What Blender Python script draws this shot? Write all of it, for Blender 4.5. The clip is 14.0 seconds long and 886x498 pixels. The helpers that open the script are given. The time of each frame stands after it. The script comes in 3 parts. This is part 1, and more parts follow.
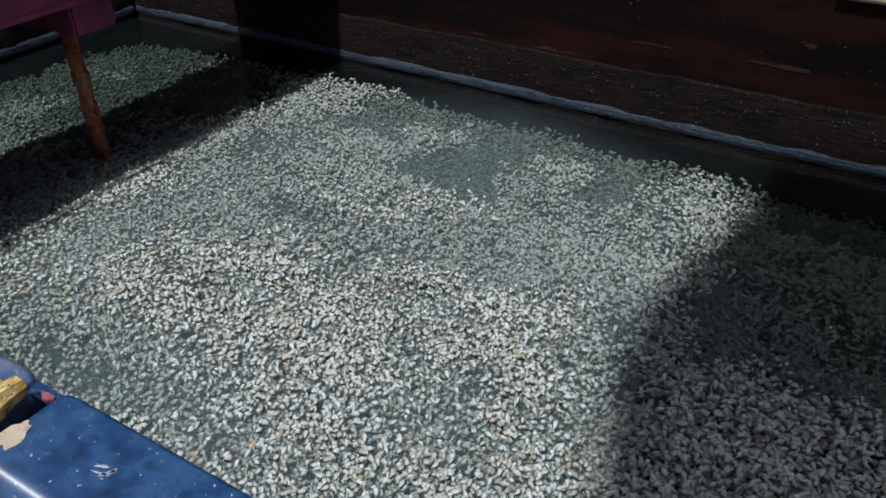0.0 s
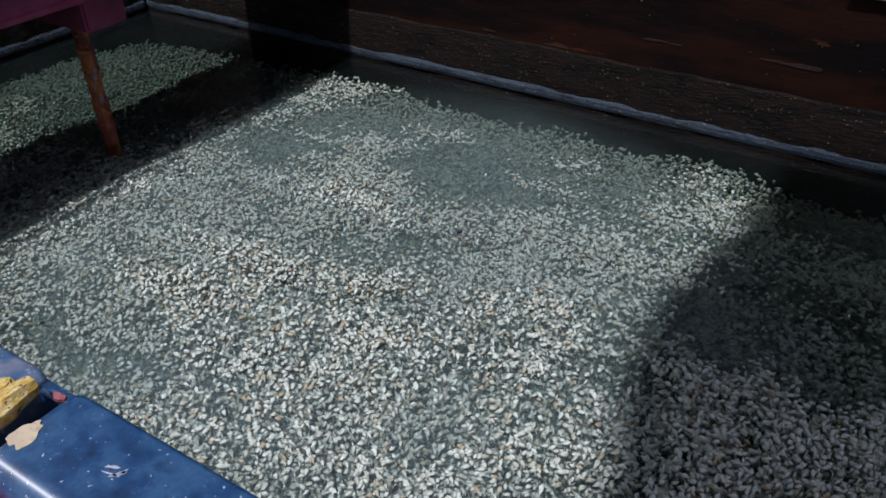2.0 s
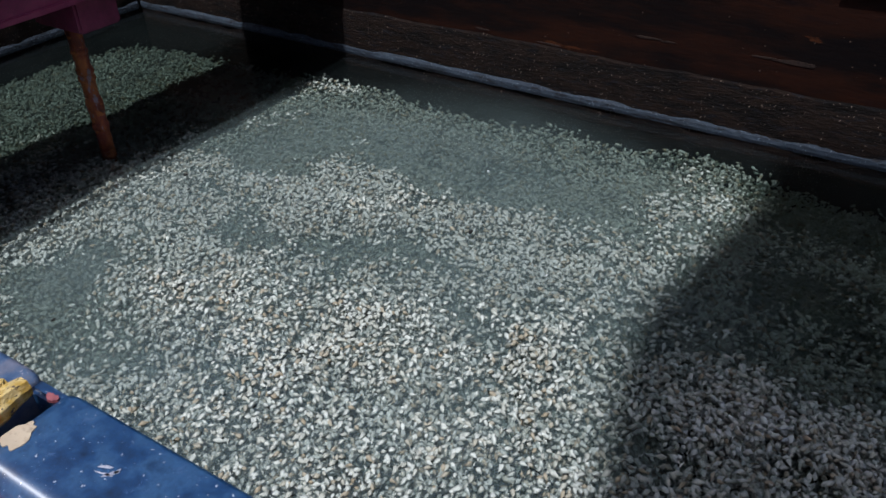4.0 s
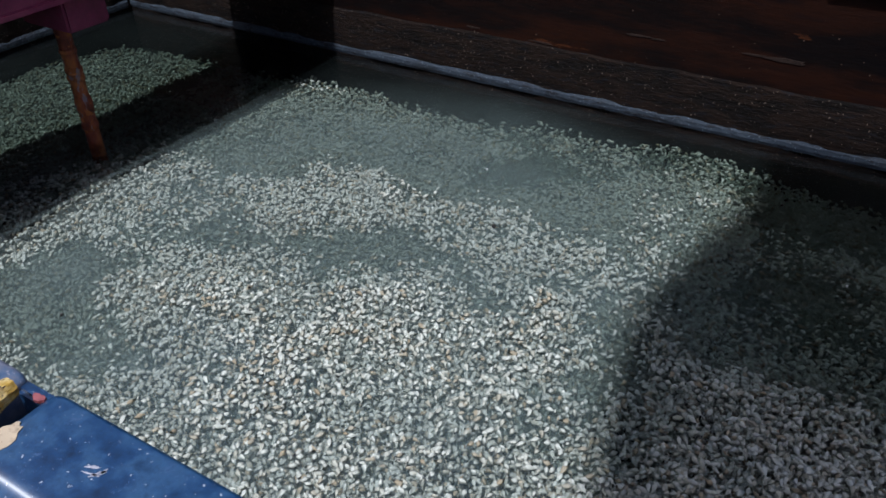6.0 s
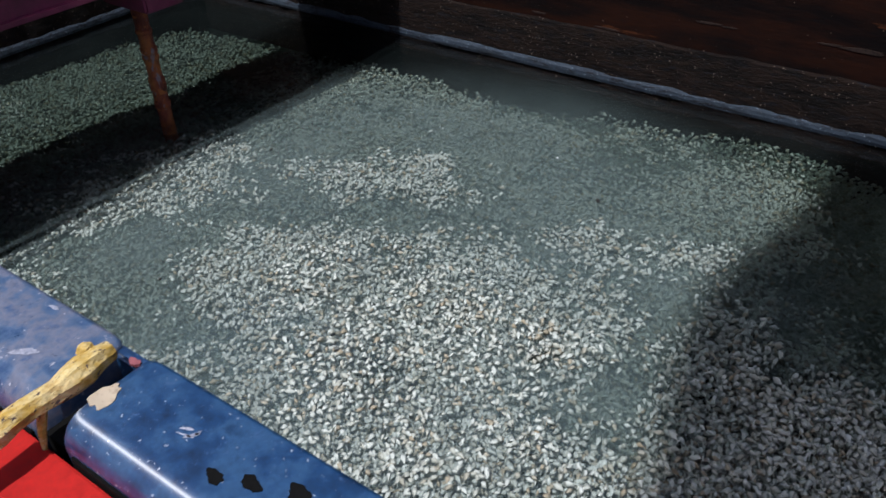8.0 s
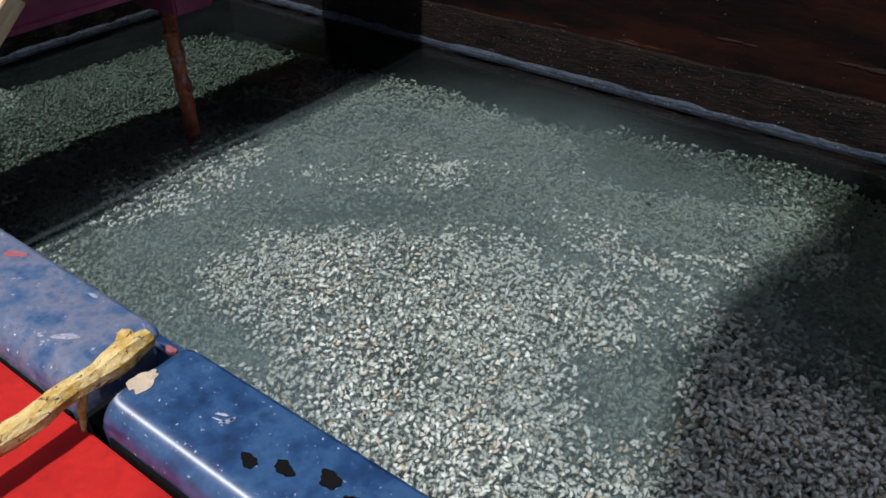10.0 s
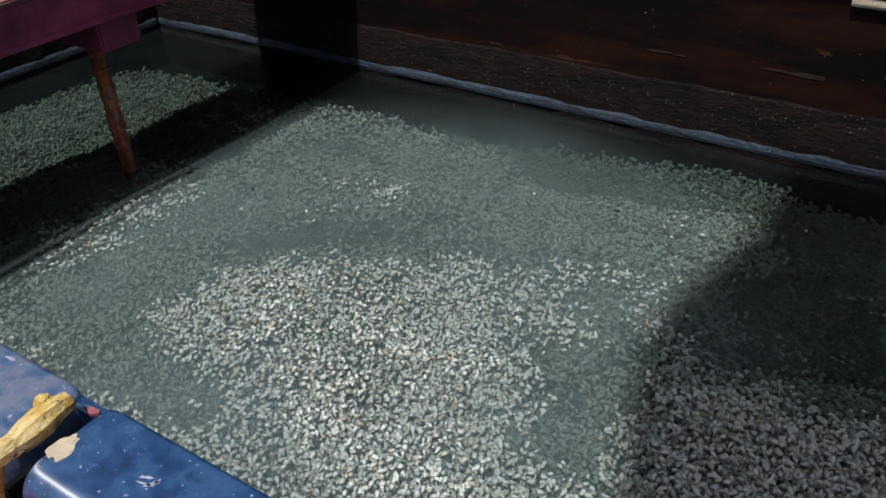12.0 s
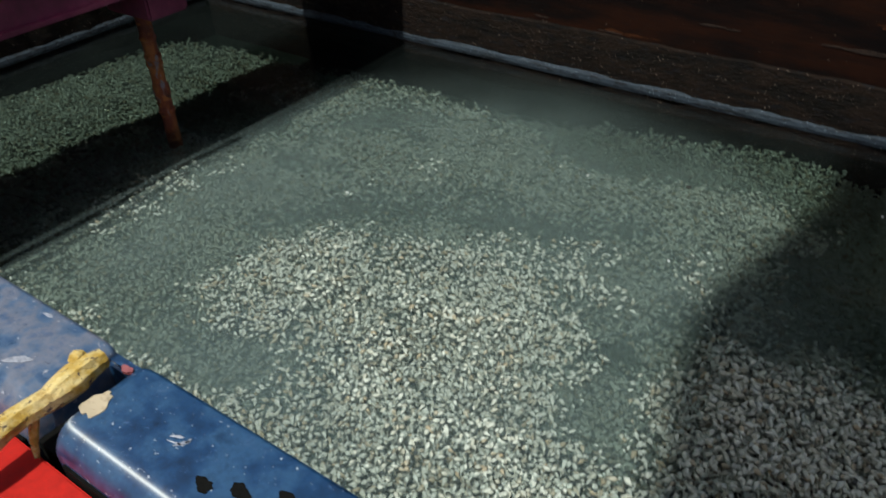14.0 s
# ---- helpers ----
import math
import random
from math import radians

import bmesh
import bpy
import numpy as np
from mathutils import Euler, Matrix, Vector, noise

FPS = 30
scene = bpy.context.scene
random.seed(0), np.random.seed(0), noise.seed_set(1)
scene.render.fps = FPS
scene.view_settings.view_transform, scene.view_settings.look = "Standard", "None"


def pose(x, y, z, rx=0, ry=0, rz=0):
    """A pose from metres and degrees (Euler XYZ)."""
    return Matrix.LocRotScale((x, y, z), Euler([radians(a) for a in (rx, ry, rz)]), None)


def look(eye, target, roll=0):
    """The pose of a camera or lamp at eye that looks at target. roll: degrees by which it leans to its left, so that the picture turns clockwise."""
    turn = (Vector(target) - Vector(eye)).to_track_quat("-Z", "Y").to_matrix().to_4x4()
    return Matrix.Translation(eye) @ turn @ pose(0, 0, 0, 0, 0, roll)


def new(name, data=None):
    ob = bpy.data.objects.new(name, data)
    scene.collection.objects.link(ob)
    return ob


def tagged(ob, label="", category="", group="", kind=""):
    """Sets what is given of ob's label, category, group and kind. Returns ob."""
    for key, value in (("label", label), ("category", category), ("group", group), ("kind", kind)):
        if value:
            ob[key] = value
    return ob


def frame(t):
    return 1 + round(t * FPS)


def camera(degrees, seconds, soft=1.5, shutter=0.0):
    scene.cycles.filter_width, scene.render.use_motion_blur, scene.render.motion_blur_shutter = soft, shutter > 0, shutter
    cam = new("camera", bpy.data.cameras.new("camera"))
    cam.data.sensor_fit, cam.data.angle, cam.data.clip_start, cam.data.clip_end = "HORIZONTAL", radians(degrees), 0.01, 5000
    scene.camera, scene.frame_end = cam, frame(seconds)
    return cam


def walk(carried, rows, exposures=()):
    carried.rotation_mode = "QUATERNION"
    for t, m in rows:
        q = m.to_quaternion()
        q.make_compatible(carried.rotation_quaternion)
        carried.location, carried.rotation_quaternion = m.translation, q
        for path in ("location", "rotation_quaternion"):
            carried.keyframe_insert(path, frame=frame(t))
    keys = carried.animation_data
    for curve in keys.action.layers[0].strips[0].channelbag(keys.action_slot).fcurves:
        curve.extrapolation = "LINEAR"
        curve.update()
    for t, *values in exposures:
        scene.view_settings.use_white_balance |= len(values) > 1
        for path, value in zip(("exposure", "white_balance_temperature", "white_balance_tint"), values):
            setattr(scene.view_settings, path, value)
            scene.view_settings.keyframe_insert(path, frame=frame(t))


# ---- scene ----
cam = camera(59.0, 14.0, shutter=0.5)
PATH = [
    (0, (0.214, -0.095, 1.932), (-0.663, 1.307, 0.806), -0.9),
    (0.5, (0.209, -0.086, 1.935), (-0.666, 1.31, 0.801), -1.0),
    (1, (0.207, -0.089, 1.935), (-0.669, 1.304, 0.797), -1.0),
    (1.5, (0.213, -0.09, 1.943), (-0.67, 1.296, 0.803), -1.0),
    (2, (0.21, -0.09, 1.944), (-0.681, 1.293, 0.807), -1.0),
    (2.5, (0.22, -0.091, 1.947), (-0.669, 1.292, 0.806), -1.1),
    (5, (0.224, -0.088, 1.948), (-0.658, 1.298, 0.808), -1.4),
    (5.5, (0.232, -0.088, 1.954), (-0.643, 1.301, 0.811), -1.3),
    (6, (0.228, -0.085, 1.945), (-0.64, 1.308, 0.802), -1.2),
    (6.5, (0.227, -0.087, 1.943), (-0.642, 1.307, 0.802), -1.2),
    (7, (0.228, -0.089, 1.951), (-0.657, 1.301, 0.816), -1.4),
    (7.5, (0.215, -0.092, 1.957), (-0.711, 1.22, 0.765), -1.7),
    (8, (0.202, -0.131, 1.956), (-0.763, 1.173, 0.786), -2.1),
    (8.2, (0.203, -0.149, 1.963), (-0.753, 1.156, 0.788), -1.6),
    (10.3, (0.202, -0.183, 1.972), (-0.801, 1.114, 0.826), -1.1),
    (10.5, (0.213, -0.172, 1.982), (-0.799, 1.12, 0.838), -1.5),
    (11, (0.232, -0.173, 1.986), (-0.782, 1.131, 0.859), -2.7),
    (11.5, (0.229, -0.136, 2.0), (-0.692, 1.24, 0.879), -1.9),
    (12, (0.229, -0.128, 1.994), (-0.687, 1.253, 0.873), -2.1),
    (12.5, (0.204, -0.12, 1.985), (-0.79, 1.17, 0.824), -3.4),
    (13, (0.23, -0.168, 1.985), (-0.829, 1.124, 0.885), -3.4),
    (13.5, (0.228, -0.149, 1.987), (-0.813, 1.158, 0.888), -2.4),
    (14, (0.221, -0.111, 1.956), (-0.765, 1.185, 0.795), -2.8),
]
walk(cam, [(t, look(eye, target, roll)) for t, eye, target, roll in PATH],
     exposures=((0, -0.24, 6050, 11), (7, -0.05, 6050, 12), (10.5, 0.0, 6350, 11), (13, -0.03, 6450, 6), (14, -0.05, 6800, -2)))

# ---- world, sun, exposure ----
world = bpy.data.worlds.new("sky")
scene.world = world
world.use_nodes = True
wn = world.node_tree.nodes
sky = wn.new("ShaderNodeTexSky")
sky.sky_type = "NISHITA"
sky.sun_disc = False
sky.sun_elevation = radians(68)
sky.sun_rotation = radians(180)
sky.air_density = 0.7
sky.dust_density = 2.5
world.node_tree.links.new(sky.outputs[0], wn["Background"].inputs[0])
wn["Background"].inputs[1].default_value = 0.15
sun_data = bpy.data.lights.new("sun", "SUN")
sun_data.energy = 5.0
sun_data.angle = radians(1.6)
sun_data.color = (1.0, 0.975, 0.95)
sun = new("sun", sun_data)
sun.matrix_world = look((-1.5, -4.04, 10.0), (-1.5, 0.0, 0.0))

# ---- plan (metres): water at z = 0, back wall along x, left wall along y ----
WALL_Y, WALL_X = 3.945, -5.16
RIM_TOP, RIM_IN, RIM_OUT = 1.10, 0.155, 0.335
DECK_Z = 1.04


# ---- materials ----
def mat_base(name, rough=0.6, metal=0.0):
    m = bpy.data.materials.new(name)
    m.use_nodes = True
    b = m.node_tree.nodes["Principled BSDF"]
    b.inputs["Roughness"].default_value = rough
    b.inputs["Metallic"].default_value = metal
    return m, m.node_tree, b


def noise_node(tree, scale, detail=6.0, rough=0.6, coords=None):
    n = tree.nodes.new("ShaderNodeTexNoise")
    n.inputs["Scale"].default_value = scale
    n.inputs["Detail"].default_value = detail
    n.inputs["Roughness"].default_value = rough
    if coords:
        tree.links.new(coords, n.inputs["Vector"])
    return n.outputs["Fac"]


def ramp_node(tree, fac, stops):
    r = tree.nodes.new("ShaderNodeValToRGB")
    els = r.color_ramp.elements
    while len(els) < len(stops):
        els.new(0.5)
    for e, (p, c) in zip(els, stops):
        e.position = p
        e.color = (*c, 1.0)
    tree.links.new(fac, r.inputs[0])
    return r.outputs[0]


def mix_node(tree, fac, a, b, how="MIX"):
    n = tree.nodes.new("ShaderNodeMix")
    n.data_type = "RGBA"
    n.blend_type = how
    for sock, v in ((n.inputs[0], fac), (n.inputs[6], a), (n.inputs[7], b)):
        if isinstance(v, (int, float)):
            sock.default_value = v
        elif isinstance(v, tuple):
            sock.default_value = (*v, 1.0)
        else:
            tree.links.new(v, sock)
    return n.outputs[2]


def bump_node(tree, b, height, strength, dist):
    n = tree.nodes.new("ShaderNodeBump")
    n.inputs["Strength"].default_value = strength
    n.inputs["Distance"].default_value = dist
    tree.links.new(height, n.inputs["Height"])
    tree.links.new(n.outputs[0], b.inputs["Normal"])


def object_coords(tree, stretch=(1, 1, 1)):
    c = tree.nodes.new("ShaderNodeTexCoord")
    m = tree.nodes.new("ShaderNodeMapping")
    m.inputs["Scale"].default_value = stretch
    tree.links.new(c.outputs["Object"], m.inputs[0])
    return m.outputs[0]


def worn(name, colors, scale=8.0, chip=None, chip_at=0.64, rough=0.5, metal=0.0, bump=0.4, dist=0.004, stretch=(1, 1, 1), fine=60.0, fleck=None, fleck_scale=110.0, fleck_at=0.68, spec=0.5):
    """A weathered surface: a colour ramp over a broad noise, fine speckle, and chips of another colour."""
    m, t, b = mat_base(name, rough, metal)
    co = object_coords(t, stretch)
    broad = noise_node(t, scale, 8, 0.65, co)
    n = len(colors) - 1
    col = ramp_node(t, broad, [(0.3 + 0.4 * i / n, c) for i, c in enumerate(colors)])
    small = noise_node(t, fine, 4, 0.7, co)
    col = mix_node(t, 0.5, col, ramp_node(t, small, [(0.3, (0.45, 0.45, 0.45)), (0.7, (1, 1, 1))]), "MULTIPLY")
    if chip:
        mask = ramp_node(t, noise_node(t, scale * 2.3, 9, 0.72, co), [(chip_at, (0, 0, 0)), (chip_at + 0.025, (1, 1, 1))])
        col = mix_node(t, mask, col, chip)
    if fleck:
        dots = ramp_node(t, noise_node(t, fleck_scale, 3, 0.5, object_coords(t)), [(fleck_at, (0, 0, 0)), (fleck_at + 0.03, (1, 1, 1))])
        col = mix_node(t, dots, col, fleck)
    b.inputs["Specular IOR Level"].default_value = spec
    t.links.new(col, b.inputs["Base Color"])
    rr = ramp_node(t, small, [(0.3, (rough - 0.12,) * 3), (0.7, (min(1, rough + 0.2),) * 3)])
    t.links.new(rr, b.inputs["Roughness"])
    bump_node(t, b, mix_node(t, 0.5, broad, small), bump, dist)
    return m


M_RUST = worn("rusty_steel", [(0.0012, 0.001, 0.001), (0.005, 0.0034, 0.003), (0.015, 0.0085, 0.006), (0.0022, 0.0018, 0.002)], 9.0,
              (0.007, 0.0065, 0.008), 0.56, 0.75, 0.0, 1.0, 0.03, (0.5, 1, 2.0), 45, (0.2, 0.16, 0.13), 85.0, 0.68, 0.12)
M_UPPER = worn("dark_painted_steel", [(0.0008, 0.0008, 0.0017), (0.0036, 0.0014, 0.0012), (0.017, 0.0045, 0.0018), (0.0009, 0.0009, 0.002)], 1.7,
               (0.045, 0.014, 0.005), 0.64, 0.7, 0.0, 0.6, 0.008, (0.45, 1, 2.2), 24, (0.12, 0.08, 0.06), 50.0, 0.73, 0.1)
M_BAR = worn("waterline_crust_sky_tint", [(0.004, 0.006, 0.009), (0.03, 0.044, 0.063), (0.01, 0.015, 0.025)], 12.0,
               (0.008, 0.009, 0.013), 0.56, 0.7, 0, 0.8, 0.01, (0.4, 1, 1.6), 60, (0.16, 0.19, 0.23), 110.0, 0.66, 0.3)
M_BLUE = worn("blue_gloss_paint", [(0.002, 0.014, 0.045), (0.007, 0.036, 0.105), (0.024, 0.072, 0.16), (0.005, 0.025, 0.07)], 16.0,
              (0.035, 0.075, 0.16), 0.61, 0.3, 0.0, 0.06, 0.002, (1, 1, 1), 90, (0.3, 0.33, 0.4), 130.0, 0.68, 0.5)
M_GREY_BLUE = worn("scuffed_blue_paint", [(0.014, 0.045, 0.12), (0.06, 0.1, 0.18), (0.13, 0.14, 0.19), (0.03, 0.07, 0.16)], 20.0,
                   (0.26, 0.26, 0.3), 0.62, 0.36, 0.0, 0.45, 0.005, (1, 1, 1), 60, (0.42, 0.42, 0.46), 90.0, 0.7)
M_RED = worn("red_deck_paint", [(0.3, 0.009, 0.008), (0.4, 0.015, 0.012), (0.34, 0.011, 0.009)], 6.0, None, 0.7, 0.7, 0.0, 0.25, 0.002, (1, 1, 1), 90, spec=0.12)
M_BLACK = worn("flat_black", [(0.002, 0.002, 0.002), (0.005, 0.005, 0.005)], 12.0, None, 0.7, 0.8, spec=0.1)
M_YELLOW = worn("worn_yellow_wood", [(0.2, 0.11, 0.02), (0.48, 0.3, 0.05), (0.66, 0.52, 0.24), (0.4, 0.23, 0.045)], 28.0,
                (0.05, 0.03, 0.03), 0.58, 0.8, 0.0, 1.0, 0.01, (1, 0.6, 1), 120, (0.05, 0.035, 0.03), 130.0, 0.69)
M_CREAM = worn("bare_cream_primer", [(0.24, 0.18, 0.12), (0.44, 0.36, 0.26), (0.34, 0.27, 0.19)], 30.0, (0.2, 0.12, 0.07), 0.66, 0.75)
M_PINKRED = worn("red_primer_spot", [(0.2, 0.05, 0.06), (0.34, 0.11, 0.12)], 30.0, None, 0.7, 0.6)
M_SCRATCH = worn("pale_scratch", [(0.12, 0.14, 0.2), (0.4, 0.4, 0.46)], 90.0, None, 0.7, 0.6)
M_BROWN_WEAR = worn("worn_brown_primer", [(0.006, 0.003, 0.002), (0.03, 0.018, 0.014), (0.014, 0.007, 0.005)], 40.0, (0.01, 0.006, 0.005), 0.56, 0.7, spec=0.2)
M_MAROON = worn("maroon_paint", [(0.11, 0.011, 0.034), (0.21, 0.022, 0.07), (0.3, 0.05, 0.105)], 5.0,
                (0.25, 0.14, 0.13), 0.68, 0.5, 0.0, 0.5, 0.005, (1, 1, 1), 50)
M_WORNTOP = worn("worn_pink_planking", [(0.07, 0.012, 0.018), (0.15, 0.05, 0.05), (0.3, 0.19, 0.18)], 9.0, (0.1, 0.02, 0.03), 0.6, 0.8, 0.0, 0.8, 0.006)
M_LATH = worn("raw_pine", [(0.4, 0.25, 0.12), (0.55, 0.38, 0.2), (0.62, 0.46, 0.27)], 6.0, (0.2, 0.1, 0.04), 0.7, 0.65, 0.0, 0.5, 0.003, (8, 8, 0.8), 40)
M_LATH_UPPER = worn("darker_brown_pine", [(0.1, 0.045, 0.015), (0.2, 0.1, 0.035), (0.26, 0.14, 0.05)], 6.0, (0.06, 0.03, 0.015), 0.66, 0.7, 0.0, 0.5, 0.003, (8, 8, 0.8), 40)
M_POST = worn("rusty_orange_pipe", [(0.05, 0.013, 0.01), (0.22, 0.045, 0.02), (0.4, 0.125, 0.03), (0.08, 0.02, 0.015)], 9.0,
              (0.22, 0.17, 0.18), 0.58, 0.75, 0.0, 1.0, 0.012, (1, 1, 0.5), 60, (0.38, 0.12, 0.03), 16.0, 0.58)
M_SHADE_COVER = worn("unseen_cover_steel", [(0.05, 0.05, 0.055), (0.09, 0.09, 0.095)], 2.0, (0.08, 0.035, 0.02), 0.62, 0.6)
M_SPECK = worn("black_leaf_bit", [(0.006, 0.006, 0.006), (0.012, 0.01, 0.008)], 60.0, None, 0.7, 0.8)
M_FOAM = worn("white_foam_fleck", [(0.6, 0.62, 0.62), (0.75, 0.76, 0.76)], 60.0, None, 0.7, 0.6)


def fish_material():
    m, t, b = mat_base("pale_silver_fish", 0.68)
    b.inputs["Specular IOR Level"].default_value = 0.25
    g = t.nodes.new("ShaderNodeNewGeometry")
    col = ramp_node(t, g.outputs["Random Per Island"], [(0.0, (0.3, 0.25, 0.17)), (0.22, (0.39, 0.4, 0.35)), (0.6, (0.46, 0.49, 0.455)), (1.0, (0.52, 0.555, 0.525))])
    t.links.new(mix_node(t, 0.35, col, ramp_node(t, noise_node(t, 140.0), [(0.35, (0.45, 0.45, 0.4)), (0.65, (1, 1, 1))]), "MULTIPLY"), b.inputs["Base Color"])
    return m


M_FISH = fish_material()


def murk_material(name, tint):
    """A thin veil of suspended silt: mostly clear, the rest scatters light back."""
    m = bpy.data.materials.new(name)
    m.use_nodes = True
    t = m.node_tree
    t.nodes.clear()
    out = t.nodes.new("ShaderNodeOutputMaterial")
    mix = t.nodes.new("ShaderNodeMixShader")
    clear = t.nodes.new("ShaderNodeBsdfTransparent")
    clear.inputs[0].default_value = (*tint, 1)
    silt = t.nodes.new("ShaderNodeBsdfDiffuse")
    silt.inputs[0].default_value = (0.135, 0.18, 0.185, 1)
    co = object_coords(t)
    cloud = ramp_node(t, noise_node(t, 1.6, 4, 0.5, co), [(0.3, (0.13,) * 3), (0.7, (0.27,) * 3)])
    # scatter fades outward from the middle, set to darken the water along the walls
    centre = t.nodes.new("ShaderNodeVectorMath")
    centre.operation = "DISTANCE"
    centre.inputs[1].default_value = (-1.7, 2.0, 0.0)
    t.links.new(co, centre.inputs[0])
    reach = t.nodes.new("ShaderNodeMapRange")
    reach.inputs[1].default_value, reach.inputs[2].default_value = 1.2, 2.0
    reach.inputs[3].default_value, reach.inputs[4].default_value = 1.0, 0.07
    t.links.new(centre.outputs["Value"], reach.inputs[0])
    fac = mix_node(t, 1.0, cloud, reach.outputs[0], "MULTIPLY")
    t.links.new(fac, mix.inputs[0])
    t.links.new(clear.outputs[0], mix.inputs[1])
    t.links.new(silt.outputs[0], mix.inputs[2])
    t.links.new(mix.outputs[0], out.inputs[0])
    return m


def water_material():
    m = bpy.data.materials.new("water_surface")
    m.use_nodes = True
    t = m.node_tree
    t.nodes.clear()
    out = t.nodes.new("ShaderNodeOutputMaterial")
    mix = t.nodes.new("ShaderNodeMixShader")
    clear = t.nodes.new("ShaderNodeBsdfTransparent")
    gloss = t.nodes.new("ShaderNodeBsdfGlossy")
    gloss.inputs["Roughness"].default_value = 0.06
    fres = t.nodes.new("ShaderNodeFresnel")
    fres.inputs[0].default_value = 1.33
    bump = t.nodes.new("ShaderNodeBump")
    bump.inputs["Strength"].default_value = 0.25
    bump.inputs["Distance"].default_value = 0.02
    t.links.new(noise_node(t, 6.0, 3, 0.5, object_coords(t)), bump.inputs["Height"])
    t.links.new(bump.outputs[0], gloss.inputs["Normal"])
    t.links.new(bump.outputs[0], fres.inputs["Normal"])
    t.links.new(fres.outputs[0], mix.inputs[0])
    t.links.new(clear.outputs[0], mix.inputs[1])
    t.links.new(gloss.outputs[0], mix.inputs[2])
    t.links.new(mix.outputs[0], out.inputs[0])
    return m


M_BED = worn("dark_green_silt", [(0.009, 0.013, 0.011), (0.016, 0.021, 0.019), (0.012, 0.016, 0.014)], 3.0, None, 0.7, 0.9, spec=0.1)
M_MURK = murk_material("thin_silt_veil", (0.9, 0.925, 0.92))
M_DEEP = murk_material("dense_silt_veil", (0.63, 0.67, 0.65))
M_WATER = water_material()


# ---- building helpers ----
def mesh_object(name, bm, material, smooth=False):
    me = bpy.data.meshes.new(name)
    bmesh.ops.recalc_face_normals(bm, faces=bm.faces)
    for f in bm.faces:
        f.smooth = smooth
    bm.to_mesh(me)
    bm.free()
    me.materials.append(material)
    return new(name, me)


def part(name, bm, material, parent, label="", smooth=False):
    ob = mesh_object(name, bm, material, smooth)
    ob.parent = parent
    if label:
        ob["label"] = label
    return ob


def box(lo, hi, bevel=0.0, bm=None):
    bm = bm or bmesh.new()
    r = bmesh.ops.create_cube(bm, size=1.0)
    for v in r["verts"]:
        v.co = Vector([lo[i] + (v.co[i] + 0.5) * (hi[i] - lo[i]) for i in range(3)])
    if bevel:
        vs = set(r["verts"])
        bmesh.ops.bevel(bm, geom=[e for e in bm.edges if e.verts[0] in vs], offset=bevel, segments=2, affect="EDGES")
    return bm


def sweep(profile, stations, bm=None):
    """Closed profile of (a, b) points carried over stations, each a function's list of 3D points; caps at both ends."""
    bm = bm or bmesh.new()
    rings = [[bm.verts.new(p) for p in st] for st in stations]
    n = len(rings[0])
    for r0, r1 in zip(rings, rings[1:]):
        for i in range(n):
            bm.faces.new((r0[i], r0[(i + 1) % n], r1[(i + 1) % n], r1[i]))
    bm.faces.new(rings[0])
    bm.faces.new(rings[-1][::-1])
    return bm


def tube(path, radii, sides=12, rough=0.0, seed=0):
    """A tapered, knobbly round bar along a path."""
    rng = random.Random(seed)
    stations = []
    for i, p in enumerate(path):
        p = Vector(p)
        a = Vector(path[max(0, i - 1)])
        b = Vector(path[min(len(path) - 1, i + 1)])
        d = (b - a).normalized()
        u = d.orthogonal().normalized() if abs(d.z) > 0.9 else d.cross(Vector((0, 0, 1))).normalized()
        v = d.cross(u)
        stations.append([p + (u * math.cos(k * math.tau / sides) + v * math.sin(k * math.tau / sides)) * radii[i] * (1 + rng.uniform(-rough, rough))
                         for k in range(sides)])
    return sweep(None, stations)


def blob(x, y, z, rx, ry, thick, seed, turn=0.0, sides=30):
    """A thin irregular chip lying on a level surface."""
    rng = random.Random(seed)
    ring = []
    p1, p2, p3 = (rng.uniform(0, math.tau) for _ in range(3))
    for k in range(sides):
        a = k * math.tau / sides
        r = 0.85 + 0.14 * math.sin(2 * a + p1) + 0.1 * math.sin(3 * a + p2) + 0.07 * math.sin(7 * a + p3) + rng.uniform(-0.05, 0.05)
        px, py = math.cos(a) * rx * r, math.sin(a) * ry * r
        ring.append((x + px * math.cos(turn) - py * math.sin(turn), y + px * math.sin(turn) + py * math.cos(turn)))
    return sweep(None, [[(p[0], p[1], z - 0.004) for p in ring], [(p[0], p[1], z + thick) for p in ring]])


